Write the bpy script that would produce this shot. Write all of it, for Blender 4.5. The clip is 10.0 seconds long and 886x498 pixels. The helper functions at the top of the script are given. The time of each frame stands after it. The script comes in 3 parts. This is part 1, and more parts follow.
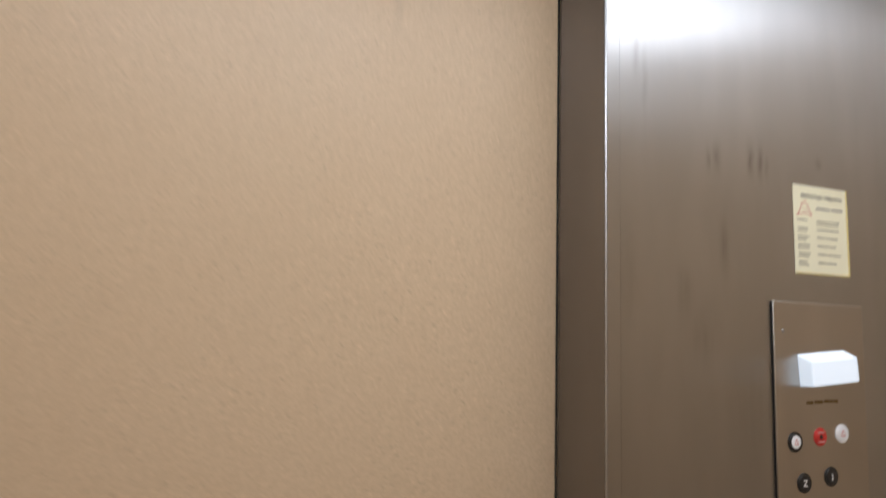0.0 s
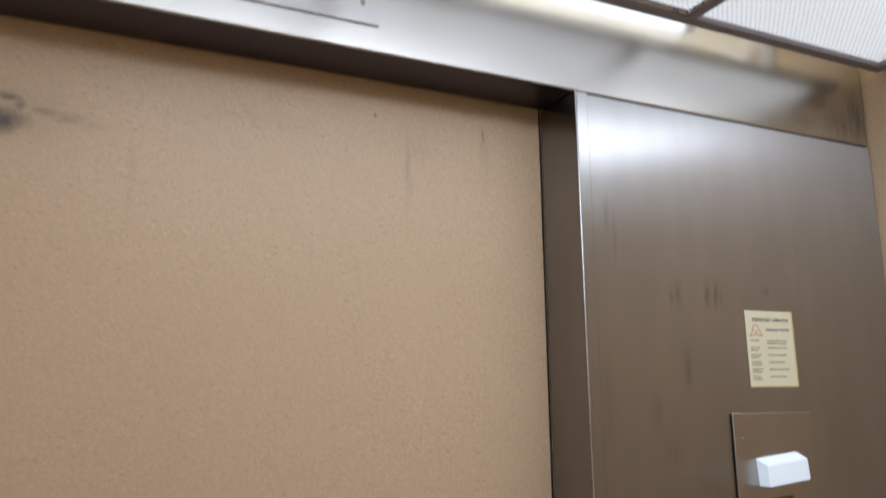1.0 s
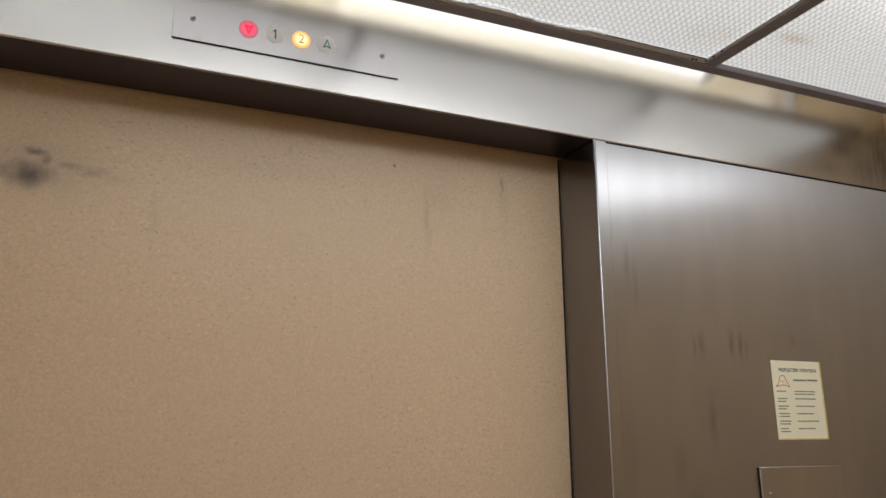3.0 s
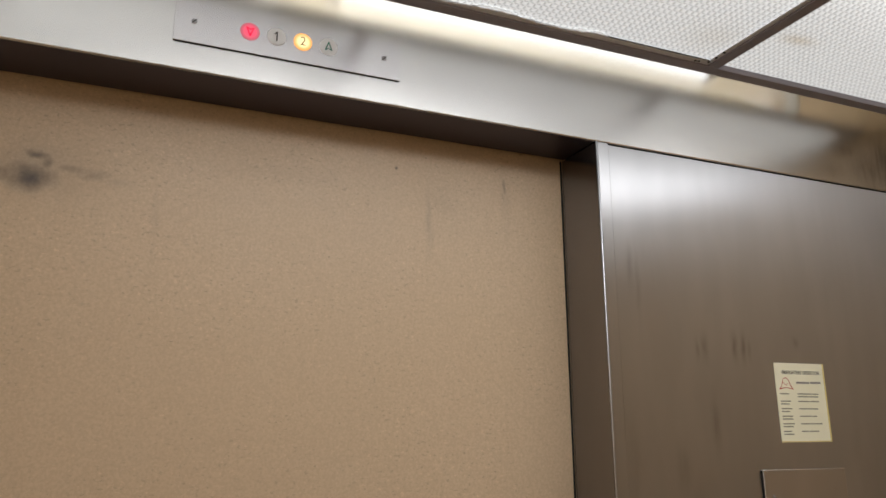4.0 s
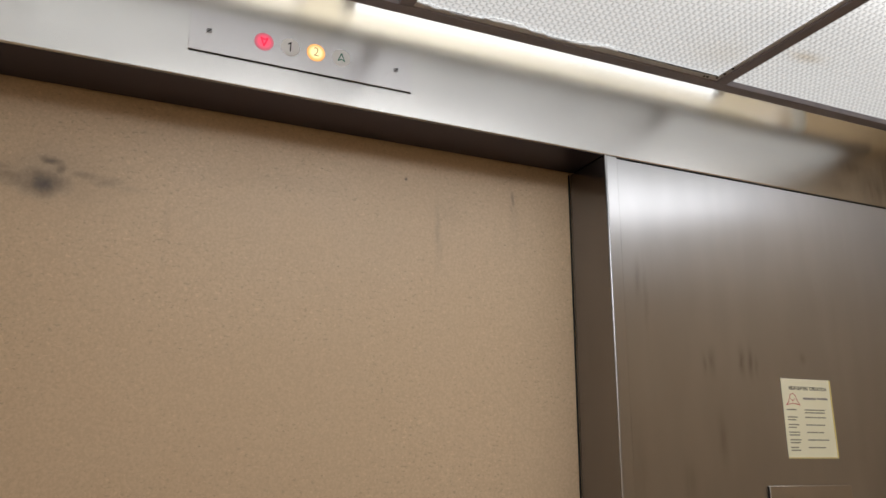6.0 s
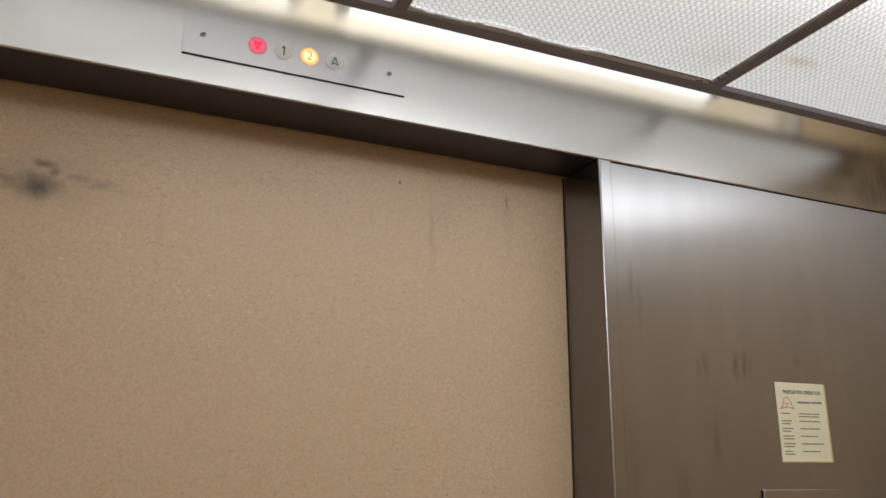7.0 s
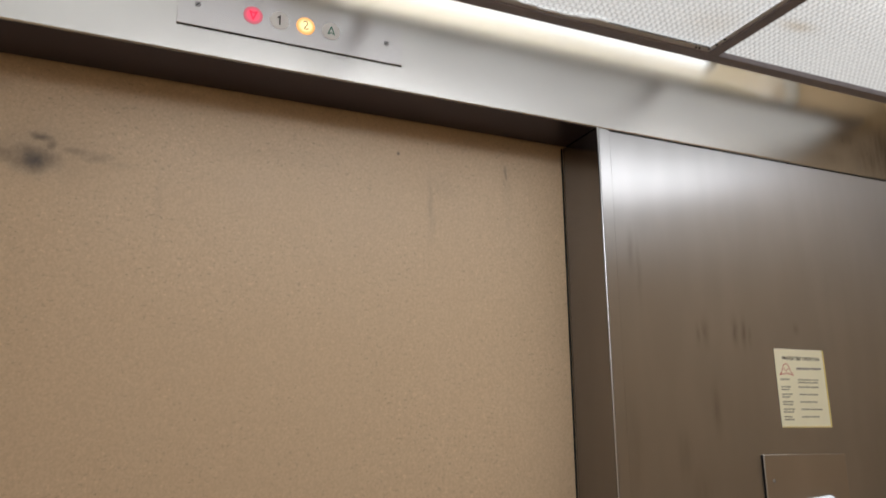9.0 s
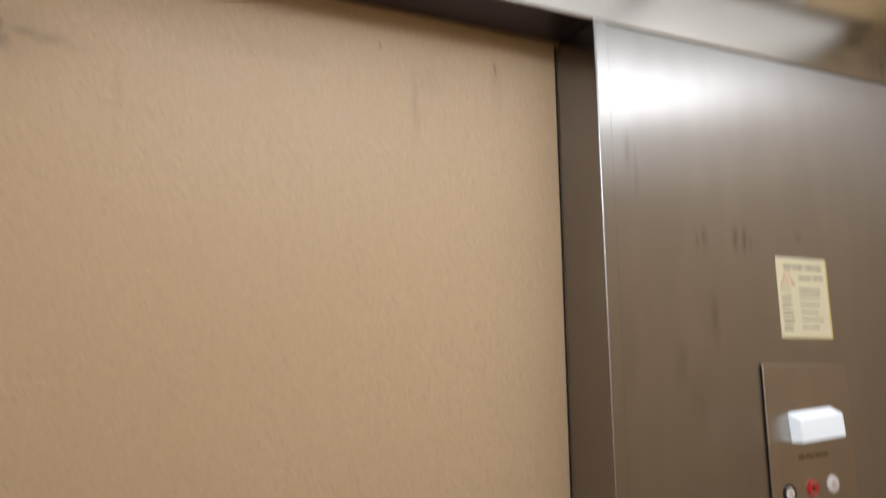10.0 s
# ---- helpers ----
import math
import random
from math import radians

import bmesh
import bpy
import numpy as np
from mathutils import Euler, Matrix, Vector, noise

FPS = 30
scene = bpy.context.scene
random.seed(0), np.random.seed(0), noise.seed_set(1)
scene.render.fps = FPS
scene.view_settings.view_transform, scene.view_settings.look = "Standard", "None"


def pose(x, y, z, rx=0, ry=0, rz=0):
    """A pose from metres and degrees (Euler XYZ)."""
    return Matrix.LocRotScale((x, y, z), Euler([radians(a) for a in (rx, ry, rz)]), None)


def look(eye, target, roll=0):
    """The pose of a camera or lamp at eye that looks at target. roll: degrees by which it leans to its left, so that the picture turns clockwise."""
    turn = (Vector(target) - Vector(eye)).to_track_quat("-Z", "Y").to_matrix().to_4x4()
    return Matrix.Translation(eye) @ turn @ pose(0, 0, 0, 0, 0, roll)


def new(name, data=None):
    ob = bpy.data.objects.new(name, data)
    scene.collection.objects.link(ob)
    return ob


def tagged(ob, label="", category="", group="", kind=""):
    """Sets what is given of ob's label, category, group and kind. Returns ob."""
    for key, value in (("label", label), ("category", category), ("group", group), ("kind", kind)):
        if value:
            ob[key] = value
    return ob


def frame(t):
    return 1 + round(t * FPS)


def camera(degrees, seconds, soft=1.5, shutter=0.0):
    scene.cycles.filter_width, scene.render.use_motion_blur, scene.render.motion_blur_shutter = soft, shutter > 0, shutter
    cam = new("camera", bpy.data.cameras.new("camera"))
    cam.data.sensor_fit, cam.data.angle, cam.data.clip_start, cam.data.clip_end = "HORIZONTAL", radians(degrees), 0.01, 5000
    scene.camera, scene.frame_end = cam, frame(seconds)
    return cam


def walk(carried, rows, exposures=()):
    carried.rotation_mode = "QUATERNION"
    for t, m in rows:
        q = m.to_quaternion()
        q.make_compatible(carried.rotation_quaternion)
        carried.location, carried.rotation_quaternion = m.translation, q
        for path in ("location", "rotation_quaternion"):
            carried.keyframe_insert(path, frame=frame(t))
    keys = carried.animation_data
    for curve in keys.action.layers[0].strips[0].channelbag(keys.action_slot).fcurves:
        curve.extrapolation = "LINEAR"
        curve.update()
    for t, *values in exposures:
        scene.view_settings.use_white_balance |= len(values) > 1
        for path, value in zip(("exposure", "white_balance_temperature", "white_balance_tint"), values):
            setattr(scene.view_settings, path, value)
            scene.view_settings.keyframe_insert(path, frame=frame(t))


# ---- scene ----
cam = camera(59.3, 10.0, soft=1.5, shutter=0.8)
PATH = [
    (0, (-0.553, -0.74, 1.537), (0.284, 1.058, 1.8), 1.5),
    (0.2, (-0.599, -0.789, 1.571), (0.246, 1.004, 1.84), 0.7),
    (0.5, (-0.623, -0.859, 1.613), (0.212, 0.933, 1.917), -0.4),
    (0.7, (-0.65, -0.874, 1.626), (0.209, 0.9, 1.967), -0.6),
    (1, (-0.661, -0.92, 1.634), (0.182, 0.851, 2.024), -0.6),
    (1.2, (-0.669, -0.937, 1.644), (0.153, 0.837, 2.066), -0.6),
    (1.5, (-0.669, -0.958, 1.662), (0.125, 0.824, 2.105), -0.3),
    (2, (-0.667, -0.948, 1.661), (0.118, 0.831, 2.13), -0.1),
    (2.5, (-0.653, -0.928, 1.65), (0.126, 0.849, 2.135), -0.2),
    (4, (-0.654, -0.922, 1.655), (0.12, 0.856, 2.141), -0.3),
    (4.5, (-0.664, -0.917, 1.657), (0.118, 0.858, 2.145), -0.3),
    (5, (-0.667, -0.92, 1.658), (0.119, 0.853, 2.148), -0.1),
    (5.5, (-0.667, -0.918, 1.653), (0.111, 0.853, 2.161), 0.2),
    (7, (-0.655, -0.925, 1.645), (0.108, 0.844, 2.182), 0.5),
    (7.5, (-0.65, -0.929, 1.642), (0.11, 0.84, 2.184), 0.3),
    (8, (-0.653, -0.923, 1.641), (0.118, 0.841, 2.182), -0.1),
    (8.5, (-0.658, -0.919, 1.64), (0.119, 0.847, 2.165), -0.2),
    (9, (-0.657, -0.919, 1.631), (0.119, 0.858, 2.12), -0.3),
    (9.2, (-0.654, -0.918, 1.635), (0.119, 0.866, 2.1), -0.3),
    (9.5, (-0.656, -0.911, 1.628), (0.125, 0.875, 2.076), -0.4),
    (9.7, (-0.65, -0.889, 1.626), (0.145, 0.898, 2.043), -0.6),
    (10, (-0.619, -0.849, 1.581), (0.19, 0.944, 1.941), -0.5),
]
BASE = 0.68              # exposure, in stops
walk(cam, [(t, look(eye, target, roll)) for t, eye, target, roll in PATH],
     exposures=[(0.0, BASE + 0.5, 6150, 10), (0.5, BASE + 0.44, 6050, 10), (1.0, BASE + 0.27, 5950, 10), (1.5, BASE + 0.1, 6000, 10),
                (2.0, BASE, 6200, 10), (2.5, BASE, 6400, 10), (4.0, BASE, 6500, 10), (9.0, BASE, 6500, 10), (9.5, BASE + 0.08, 6550, 10), (10.0, BASE + 0.4, 6600, 10)])

# ---- world and light ----
world = bpy.data.worlds.new("world")
scene.world = world
world.use_nodes = True
world.node_tree.nodes["Background"].inputs["Color"].default_value = (0.02, 0.02, 0.02, 1)
world.node_tree.nodes["Background"].inputs["Strength"].default_value = 0.1
FILM_GLOW = 0.40         # glow of the prismatic panels outside the painted pools
NEAR_GLOW = 2.2          # pool painted in nearest the door, with no lamp above
REAR_GLOW = 4.2          # pools added overhead, out of view, to light the door
FRONT_POWER = 1.25       # emission of the fluorescent tubes along the transom
LENS_POWER = 0.75         # emission of the lit floor lenses

# ---- plan, in metres ----
XR, XL = 0.668, -1.0     # side walls
YB = -1.42               # rear wall
OPEN_L = -0.934          # left jamb of the entrance; the right jamb is at x = 0
HEAD = 2.10              # underside of the transom
TOP = 2.42               # cab top
DOOR_Y = 0.099
ZC = 2.230               # underside of the hung ceiling frame
CX0, CX1, CY0, CY1 = -0.95, 0.656, -1.38, -0.041


# ---- materials ----
def material(name):
    m = bpy.data.materials.new(name)
    m.use_nodes = True
    t = m.node_tree
    return m, t, t.nodes["Principled BSDF"]


def node(t, kind, **values):
    n = t.nodes.new(kind)
    for key, value in values.items():
        n.inputs[key.replace("_", " ")].default_value = value
    return n


def math_node(t, op, a, b=None, clamp=False):
    n = t.nodes.new("ShaderNodeMath")
    n.operation, n.use_clamp = op, clamp
    for i, v in enumerate((a, b)):
        if v is None:
            continue
        if isinstance(v, (int, float)):
            n.inputs[i].default_value = v
        else:
            t.links.new(v, n.inputs[i])
    return n.outputs[0]


def mix_color(t, fac, a, b, mode="MIX"):
    n = t.nodes.new("ShaderNodeMix")
    n.data_type, n.blend_type = "RGBA", mode
    for i, v in ((0, fac), (6, a), (7, b)):
        if isinstance(v, (int, float, tuple)):
            n.inputs[i].default_value = v
        else:
            t.links.new(v, n.inputs[i])
    return n.outputs[2]


def place(t, scale=(1, 1, 1)):
    c = t.nodes.new("ShaderNodeNewGeometry")
    m = t.nodes.new("ShaderNodeMapping")
    m.inputs["Scale"].default_value = scale
    t.links.new(c.outputs["Position"], m.inputs["Vector"])
    return m.outputs[0]


def noise_tex(t, vec, scale, detail=4.0, rough=0.55):
    n = node(t, "ShaderNodeTexNoise", Scale=scale, Detail=detail, Roughness=rough)
    t.links.new(vec, n.inputs["Vector"])
    return n.outputs["Fac"]


def ramp(t, fac, lo, hi, a=0.0, b=1.0):
    n = node(t, "ShaderNodeMapRange")
    n.interpolation_type = "SMOOTHSTEP"
    t.links.new(fac, n.inputs[0])
    for i, v in enumerate((lo, hi, a, b)):
        n.inputs[i + 1].default_value = v
    return n.outputs[0]


def bump(t, b, height, strength, dist):
    n = node(t, "ShaderNodeBump", Strength=strength, Distance=dist)
    t.links.new(height, n.inputs["Height"])
    t.links.new(n.outputs[0], b.inputs["Normal"])


def spots(t, marks, warp=0.02, warp_scale=30.0):
    """Smears with a shape of their own, and soft darker patches, on an upright face: (x, z, half width, half height,
    strength).
    """
    c = t.nodes.new("ShaderNodeNewGeometry")
    n = node(t, "ShaderNodeTexNoise", Scale=warp_scale, Detail=3.0)
    t.links.new(c.outputs["Position"], n.inputs["Vector"])
    off = t.nodes.new("ShaderNodeVectorMath")
    off.operation = "MULTIPLY_ADD"
    t.links.new(n.outputs["Color"], off.inputs[0])
    off.inputs[1].default_value = (warp, warp, warp)
    t.links.new(c.outputs["Position"], off.inputs[2])
    s = t.nodes.new("ShaderNodeSeparateXYZ")
    t.links.new(off.outputs[0], s.inputs[0])
    total = None
    for x, z, w, h, k in marks:
        u = math_node(t, "DIVIDE", math_node(t, "SUBTRACT", s.outputs[0], x + warp / 2), w)
        v = math_node(t, "DIVIDE", math_node(t, "SUBTRACT", s.outputs[2], z + warp / 2), h)
        r = math_node(t, "ADD", math_node(t, "MULTIPLY", u, u), math_node(t, "MULTIPLY", v, v))
        g = math_node(t, "MULTIPLY", math_node(t, "POWER", 2.718, math_node(t, "MULTIPLY", r, -1.0)), k)
        total = g if total is None else math_node(t, "MAXIMUM", total, g)
    return total


def steel(name, color=(0.56, 0.54, 0.51), rough=0.2, grain=(1, 1, 1), marks=(), cloud=0.06, smear=(0, 0, 1), aniso=0.6):
    """Brushed steel: grain is the stretch of the brush lines, smear the way across them in which reflections spread."""
    m, t, b = material(name)
    p = place(t)
    g = place(t, tuple(max(c, 0.25) for c in grain))
    big = noise_tex(t, p, 5.0, 2.0)
    mid = noise_tex(t, g, 16.0, 2.0)
    r = math_node(t, "ADD", math_node(t, "MULTIPLY", math_node(t, "SUBTRACT", big, 0.5), cloud * 2), rough)
    r = math_node(t, "ADD", r, math_node(t, "MULTIPLY", math_node(t, "SUBTRACT", mid, 0.5), cloud))
    dark = tuple(c * 0.86 for c in color)
    col = mix_color(t, ramp(t, mid, 0.35, 0.7), (*dark, 1), (*color, 1))
    col = mix_color(t, 0.55, col, (*color, 1))
    if marks:
        s = math_node(t, "MULTIPLY", spots(t, marks, 0.008, 30.0), ramp(t, noise_tex(t, place(t, (3, 1, 0.5)), 40.0, 2.0), 0.3, 0.7, 0.6, 1.0))
        col = mix_color(t, s, col, (0.16, 0.14, 0.12, 1))
    t.links.new(col, b.inputs["Base Color"])
    t.links.new(r, b.inputs["Roughness"])
    b.inputs["Metallic"].default_value = 1.0
    b.inputs["Anisotropic"].default_value = aniso
    way = node(t, "ShaderNodeCombineXYZ", X=float(smear[0]), Y=float(smear[1]), Z=float(smear[2]))
    t.links.new(way.outputs[0], b.inputs["Tangent"])
    return m


def laminate(name, light, dark, marks=(), rough=0.42):
    m, t, b = material(name)
    p = place(t)
    grain = noise_tex(t, p, 260.0, 2.0, 0.6)
    speck = noise_tex(t, place(t, (0.75, 1, 1.25)), 190.0, 2.0, 0.55)
    fleck = noise_tex(t, place(t, (0.8, 1, 1.2)), 120.0, 1.0, 0.5)
    dense = ramp(t, noise_tex(t, p, 9.0, 2.0), 0.35, 0.65, 0.35, 1.0)      # specks gather in loose patches
    big = noise_tex(t, p, 2.6, 4.0)
    mean = tuple((a + b) / 2 for a, b in zip(light, dark))
    col = mix_color(t, ramp(t, grain, 0.3, 0.72), (*dark, 1), (*light, 1))
    col = mix_color(t, 0.55, col, (*mean, 1))
    deep = tuple(c * 0.34 for c in dark)
    col = mix_color(t, math_node(t, "MULTIPLY", ramp(t, speck, 0.60, 0.70, 0.0, 0.30), dense), col, (*deep, 1))
    col = mix_color(t, ramp(t, fleck, 0.77, 0.80, 0.0, 0.45), col, (*deep, 1))
    pale = tuple(min(1, c * 1.22) for c in light)
    col = mix_color(t, math_node(t, "MULTIPLY", ramp(t, speck, 0.30, 0.38, 0.40, 0.0), dense), col, (*pale, 1))
    col = mix_color(t, ramp(t, big, 0.35, 0.7, 0.0, 0.18), col, (*dark, 1))
    col = mix_color(t, ramp(t, noise_tex(t, p, 40.0, 3.0), 0.4, 0.75, 0.0, 0.16), col, (*dark, 1))
    if marks:
        s = math_node(t, "MULTIPLY", spots(t, marks, 0.022, 30.0), ramp(t, noise_tex(t, p, 45.0, 4.0), 0.25, 0.6, 0.7, 1.0))
        col = mix_color(t, s, col, (0.055, 0.045, 0.042, 1))
    t.links.new(col, b.inputs["Base Color"])
    r = math_node(t, "ADD", math_node(t, "MULTIPLY", noise_tex(t, p, 14.0), 0.16), rough - 0.08)
    t.links.new(r, b.inputs["Roughness"])
    bump(t, b, grain, 0.08, 0.0005)
    return m


def plain(name, color, rough=0.5, metal=0.0, vary=0.15, scale=40.0):
    m, t, b = material(name)
    p = place(t)
    n = noise_tex(t, p, scale, 4.0)
    low = tuple(c * (1 - vary) for c in color)
    col = mix_color(t, n, (*low, 1), (*color, 1))
    t.links.new(col, b.inputs["Base Color"])
    b.inputs["Roughness"].default_value = rough
    b.inputs["Metallic"].default_value = metal
    bump(t, b, noise_tex(t, p, scale * 8), 0.05, 0.0005)
    return m


def glowing(name, color, strength, base=(0.8, 0.8, 0.8)):
    m, t, b = material(name)
    b.inputs["Base Color"].default_value = (*base, 1)
    b.inputs["Roughness"].default_value = 0.35
    b.inputs["Emission Color"].default_value = (*color, 1)
    b.inputs["Emission Strength"].default_value = strength
    return m


def lit_lens(name, centre, edge, strength):
    """A back-lit lens: brighter where its bulb stands behind the middle."""
    m, t, b = material(name)
    b.inputs["Base Color"].default_value = (0.12, 0.10, 0.09, 1)
    b.inputs["Roughness"].default_value = 0.3
    c = t.nodes.new("ShaderNodeTexCoord")
    v = t.nodes.new("ShaderNodeVectorMath")
    v.operation = "LENGTH"
    t.links.new(c.outputs["Object"], v.inputs[0])
    f = ramp(t, v.outputs["Value"], 0.005, 0.0125)
    t.links.new(mix_color(t, f, (*centre, 1), (*edge, 1)), b.inputs["Emission Color"])
    b.inputs["Emission Strength"].default_value = strength
    return m


def spots_flat(t, marks):
    c = t.nodes.new("ShaderNodeNewGeometry")
    s = t.nodes.new("ShaderNodeSeparateXYZ")
    t.links.new(c.outputs["Position"], s.inputs[0])
    total = None
    for x, y, w, h, k in marks:
        u = math_node(t, "DIVIDE", math_node(t, "SUBTRACT", s.outputs[0], x), w)
        v = math_node(t, "DIVIDE", math_node(t, "SUBTRACT", s.outputs[1], y), h)
        r = math_node(t, "ADD", math_node(t, "MULTIPLY", u, u), math_node(t, "MULTIPLY", v, v))
        g = math_node(t, "MULTIPLY", math_node(t, "POWER", 2.718, math_node(t, "MULTIPLY", r, -1.0)), k)
        total = g if total is None else math_node(t, "MAXIMUM", total, g)
    return total


def diffuser_material():
    """Back-lit prismatic acrylic, emission painted: brightest in lamp pools and on facets facing down."""
    m, t, b = material("lit_prismatic_acrylic")
    p = place(t)
    n = noise_tex(t, p, 3.0, 4.0)
    stain = spots_flat(t, [(0.255, -0.168, 0.03, 0.012, 0.5), (0.6372, -0.079, 0.03, 0.01, 0.45), (0.1346, -0.1262, 0.05, 0.03, 0.18)])
    tint = mix_color(t, n, (0.95, 0.96, 0.96, 1), (1.0, 1.0, 0.99, 1))
    tint = mix_color(t, stain, tint, (0.55, 0.42, 0.25, 1))
    b.inputs["Base Color"].default_value = (0.42, 0.43, 0.43, 1)
    b.inputs["Roughness"].default_value = 0.22
    # Glow pools stand in for lamps; the REAR_GLOW ones are added out of view.
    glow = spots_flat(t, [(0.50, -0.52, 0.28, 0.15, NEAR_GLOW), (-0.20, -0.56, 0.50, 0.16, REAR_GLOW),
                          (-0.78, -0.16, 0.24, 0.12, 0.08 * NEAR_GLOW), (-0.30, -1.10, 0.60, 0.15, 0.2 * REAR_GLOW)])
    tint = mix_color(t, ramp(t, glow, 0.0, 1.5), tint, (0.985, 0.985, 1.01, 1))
    t.links.new(tint, b.inputs["Emission Color"])
    g = t.nodes.new("ShaderNodeNewGeometry")
    s = t.nodes.new("ShaderNodeSeparateXYZ")
    t.links.new(g.outputs["True Normal"], s.inputs[0])
    # Emission dims on groove facets and rises rearward, by normal alone.
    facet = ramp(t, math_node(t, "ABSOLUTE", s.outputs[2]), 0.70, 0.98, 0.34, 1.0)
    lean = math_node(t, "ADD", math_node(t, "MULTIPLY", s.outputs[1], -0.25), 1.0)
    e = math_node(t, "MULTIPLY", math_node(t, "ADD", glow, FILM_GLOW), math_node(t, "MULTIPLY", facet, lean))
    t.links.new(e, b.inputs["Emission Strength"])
    return m


PANEL_MARKS = [(0.178, 1.795, 0.006, 0.018, 0.5), (0.163, 1.792, 0.004, 0.014, 0.35), (0.237, 1.8, 0.006, 0.02, 0.55), (0.254, 1.797, 0.005, 0.02, 0.5),
               (0.188, 1.681, 0.007, 0.032, 0.4), (0.049, 1.911, 0.006, 0.03, 0.35), (0.062, 1.887, 0.004, 0.05, 0.25), (0.123, 1.617, 0.012, 0.03, 0.25),
               (0.152, 1.568, 0.02, 0.03, 0.2), (0.365, 1.81, 0.006, 0.008, 0.35), (0.266, 1.792, 0.004, 0.014, 0.35), (0.038, 1.636, 0.012, 0.06, 0.18),
               (0.095, 1.936, 0.03, 0.05, 0.08), (0.426, 1.907, 0.06, 0.04, 0.08), (0.237, 1.471, 0.05, 0.08, 0.12), (0.521, 1.617, 0.05, 0.12, 0.1)]
DOOR_MARKS = [(-0.757, 1.973, 0.030, 0.018, 0.92), (-0.785, 1.974, 0.036, 0.012, 0.62), (-0.752, 2.003, 0.016, 0.006, 0.75),
              (-0.738, 1.995, 0.007, 0.011, 0.62), (-0.744, 1.986, 0.010, 0.005, 0.50), (-0.805, 1.986, 0.035, 0.008, 0.42),
              (-0.712, 1.989, 0.026, 0.007, 0.42), (-0.688, 1.983, 0.022, 0.007, 0.38), (-0.664, 1.979, 0.022, 0.005, 0.18),
              (-0.755, 1.985, 0.065, 0.036, 0.28), (-0.232, 1.975, 0.005, 0.045, 0.22), (-0.215, 2.01, 0.02, 0.02, 0.10),
              (-0.104, 2.043, 0.003, 0.012, 0.45), (-0.109, 2.026, 0.002, 0.010, 0.20), (-0.104, 2.02, 0.010, 0.05, 0.10), (-0.280, 2.051, 0.002, 0.002, 0.9),
              (-0.61, 1.93, 0.004, 0.06, 0.08), (-0.45, 2.02, 0.09, 0.012, 0.06)]
STEEL_PANEL = steel("brushed_steel_return", (0.45, 0.452, 0.458), 0.302, (1, 1, 0.05), PANEL_MARKS, 0.012, (1, 0, 0), 0.97)
STEEL_HEAD = steel("brushed_steel_transom", (0.67, 0.67, 0.655), 0.23, (0.06, 1, 1),
                   # Darker patches towards the transom's right end, faint ones at the left.
                   [(-0.37, 2.18, 0.02, 0.015, 0.22), (0.545, 2.165, 0.030, 0.014, 0.40), (0.60, 2.135, 0.045, 0.035, 0.60),
                    (0.645, 2.15, 0.040, 0.060, 0.78), (0.50, 2.125, 0.035, 0.014, 0.25), (-0.80, 2.15, 0.02, 0.02, 0.15)], 0.025, (0, 0, 1), 0.85)
# Dull steel with the soffit's shade put into its dark bluish colour.
STEEL_SOFFIT = steel("shade_dark_soffit", (0.08, 0.072, 0.10), 0.33, (0.06, 1, 1), (), 0.02, (0, 1, 0), 0.5)
STEEL_PLATE = steel("brushed_steel_plate", (0.64, 0.635, 0.64), 0.235, (0.06, 1, 1), (), 0.025, (0, 0, 1), 0.9)
STEEL_COP = steel("brushed_steel_station", (0.48, 0.455, 0.425), 0.34, (1, 1, 0.06), (), 0.02, (1, 0, 0), 0.6)
# Lighter, rougher steel that stands for the highlight along the jamb's corner.
STEEL_EDGE = steel("edge_highlight_steel", (0.52, 0.53, 0.56), 0.34, (1, 1, 0.06), (), 0.03, (1, 0, 0), 0.3)
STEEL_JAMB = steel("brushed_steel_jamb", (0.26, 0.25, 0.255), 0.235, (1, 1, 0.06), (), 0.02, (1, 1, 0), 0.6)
SCREW = plain("screw_steel", (0.42, 0.42, 0.43), 0.5, 0.7)
LAMINATE = laminate("speckled_tan_laminate", (0.72, 0.56, 0.38), (0.55, 0.415, 0.268), DOOR_MARKS)
WALL_LAMINATE = laminate("tan_wall_laminate", (0.66, 0.51, 0.345), (0.53, 0.40, 0.265), (), 0.45)
CAB_TOP = plain("cream_painted_steel", (0.74, 0.66, 0.50), 0.5, 0.0, 0.12, 8.0)
FLOOR = plain("dark_vinyl_floor", (0.10, 0.085, 0.07), 0.5, 0.0, 0.3, 60.0)
# Base colour raised to stand for the lamplight on the ledge.
LEDGE = plain("brightened_ledge", (0.82, 0.82, 0.84), 0.4, 0.0, 0.2, 60.0)
RAIL = plain("grey_painted_frame", (0.32, 0.295, 0.325), 0.5, 0.0, 0.15, 50.0)
DARK = plain("black_shadow_gap", (0.012, 0.011, 0.010), 0.8)
WHITE = plain("white_plastic", (0.84, 0.86, 0.90), 0.35, 0.0, 0.03)
BLACK = plain("black_plastic", (0.015, 0.014, 0.014), 0.35)
RED = plain("red_plastic", (0.55, 0.03, 0.025), 0.35)
PINK = plain("faded_pink_print", (0.70, 0.38, 0.38), 0.5)
GREY = plain("grey_print", (0.30, 0.29, 0.26), 0.6)
PAPER = plain("yellowed_paper", (0.92, 0.90, 0.68), 0.7, 0.0, 0.10, 18.0)
AGED = plain("aged_yellow_paper", (0.85, 0.72, 0.30), 0.7, 0.0, 0.2, 120.0)
INK = plain("black_ink", (0.03, 0.03, 0.028), 0.6)
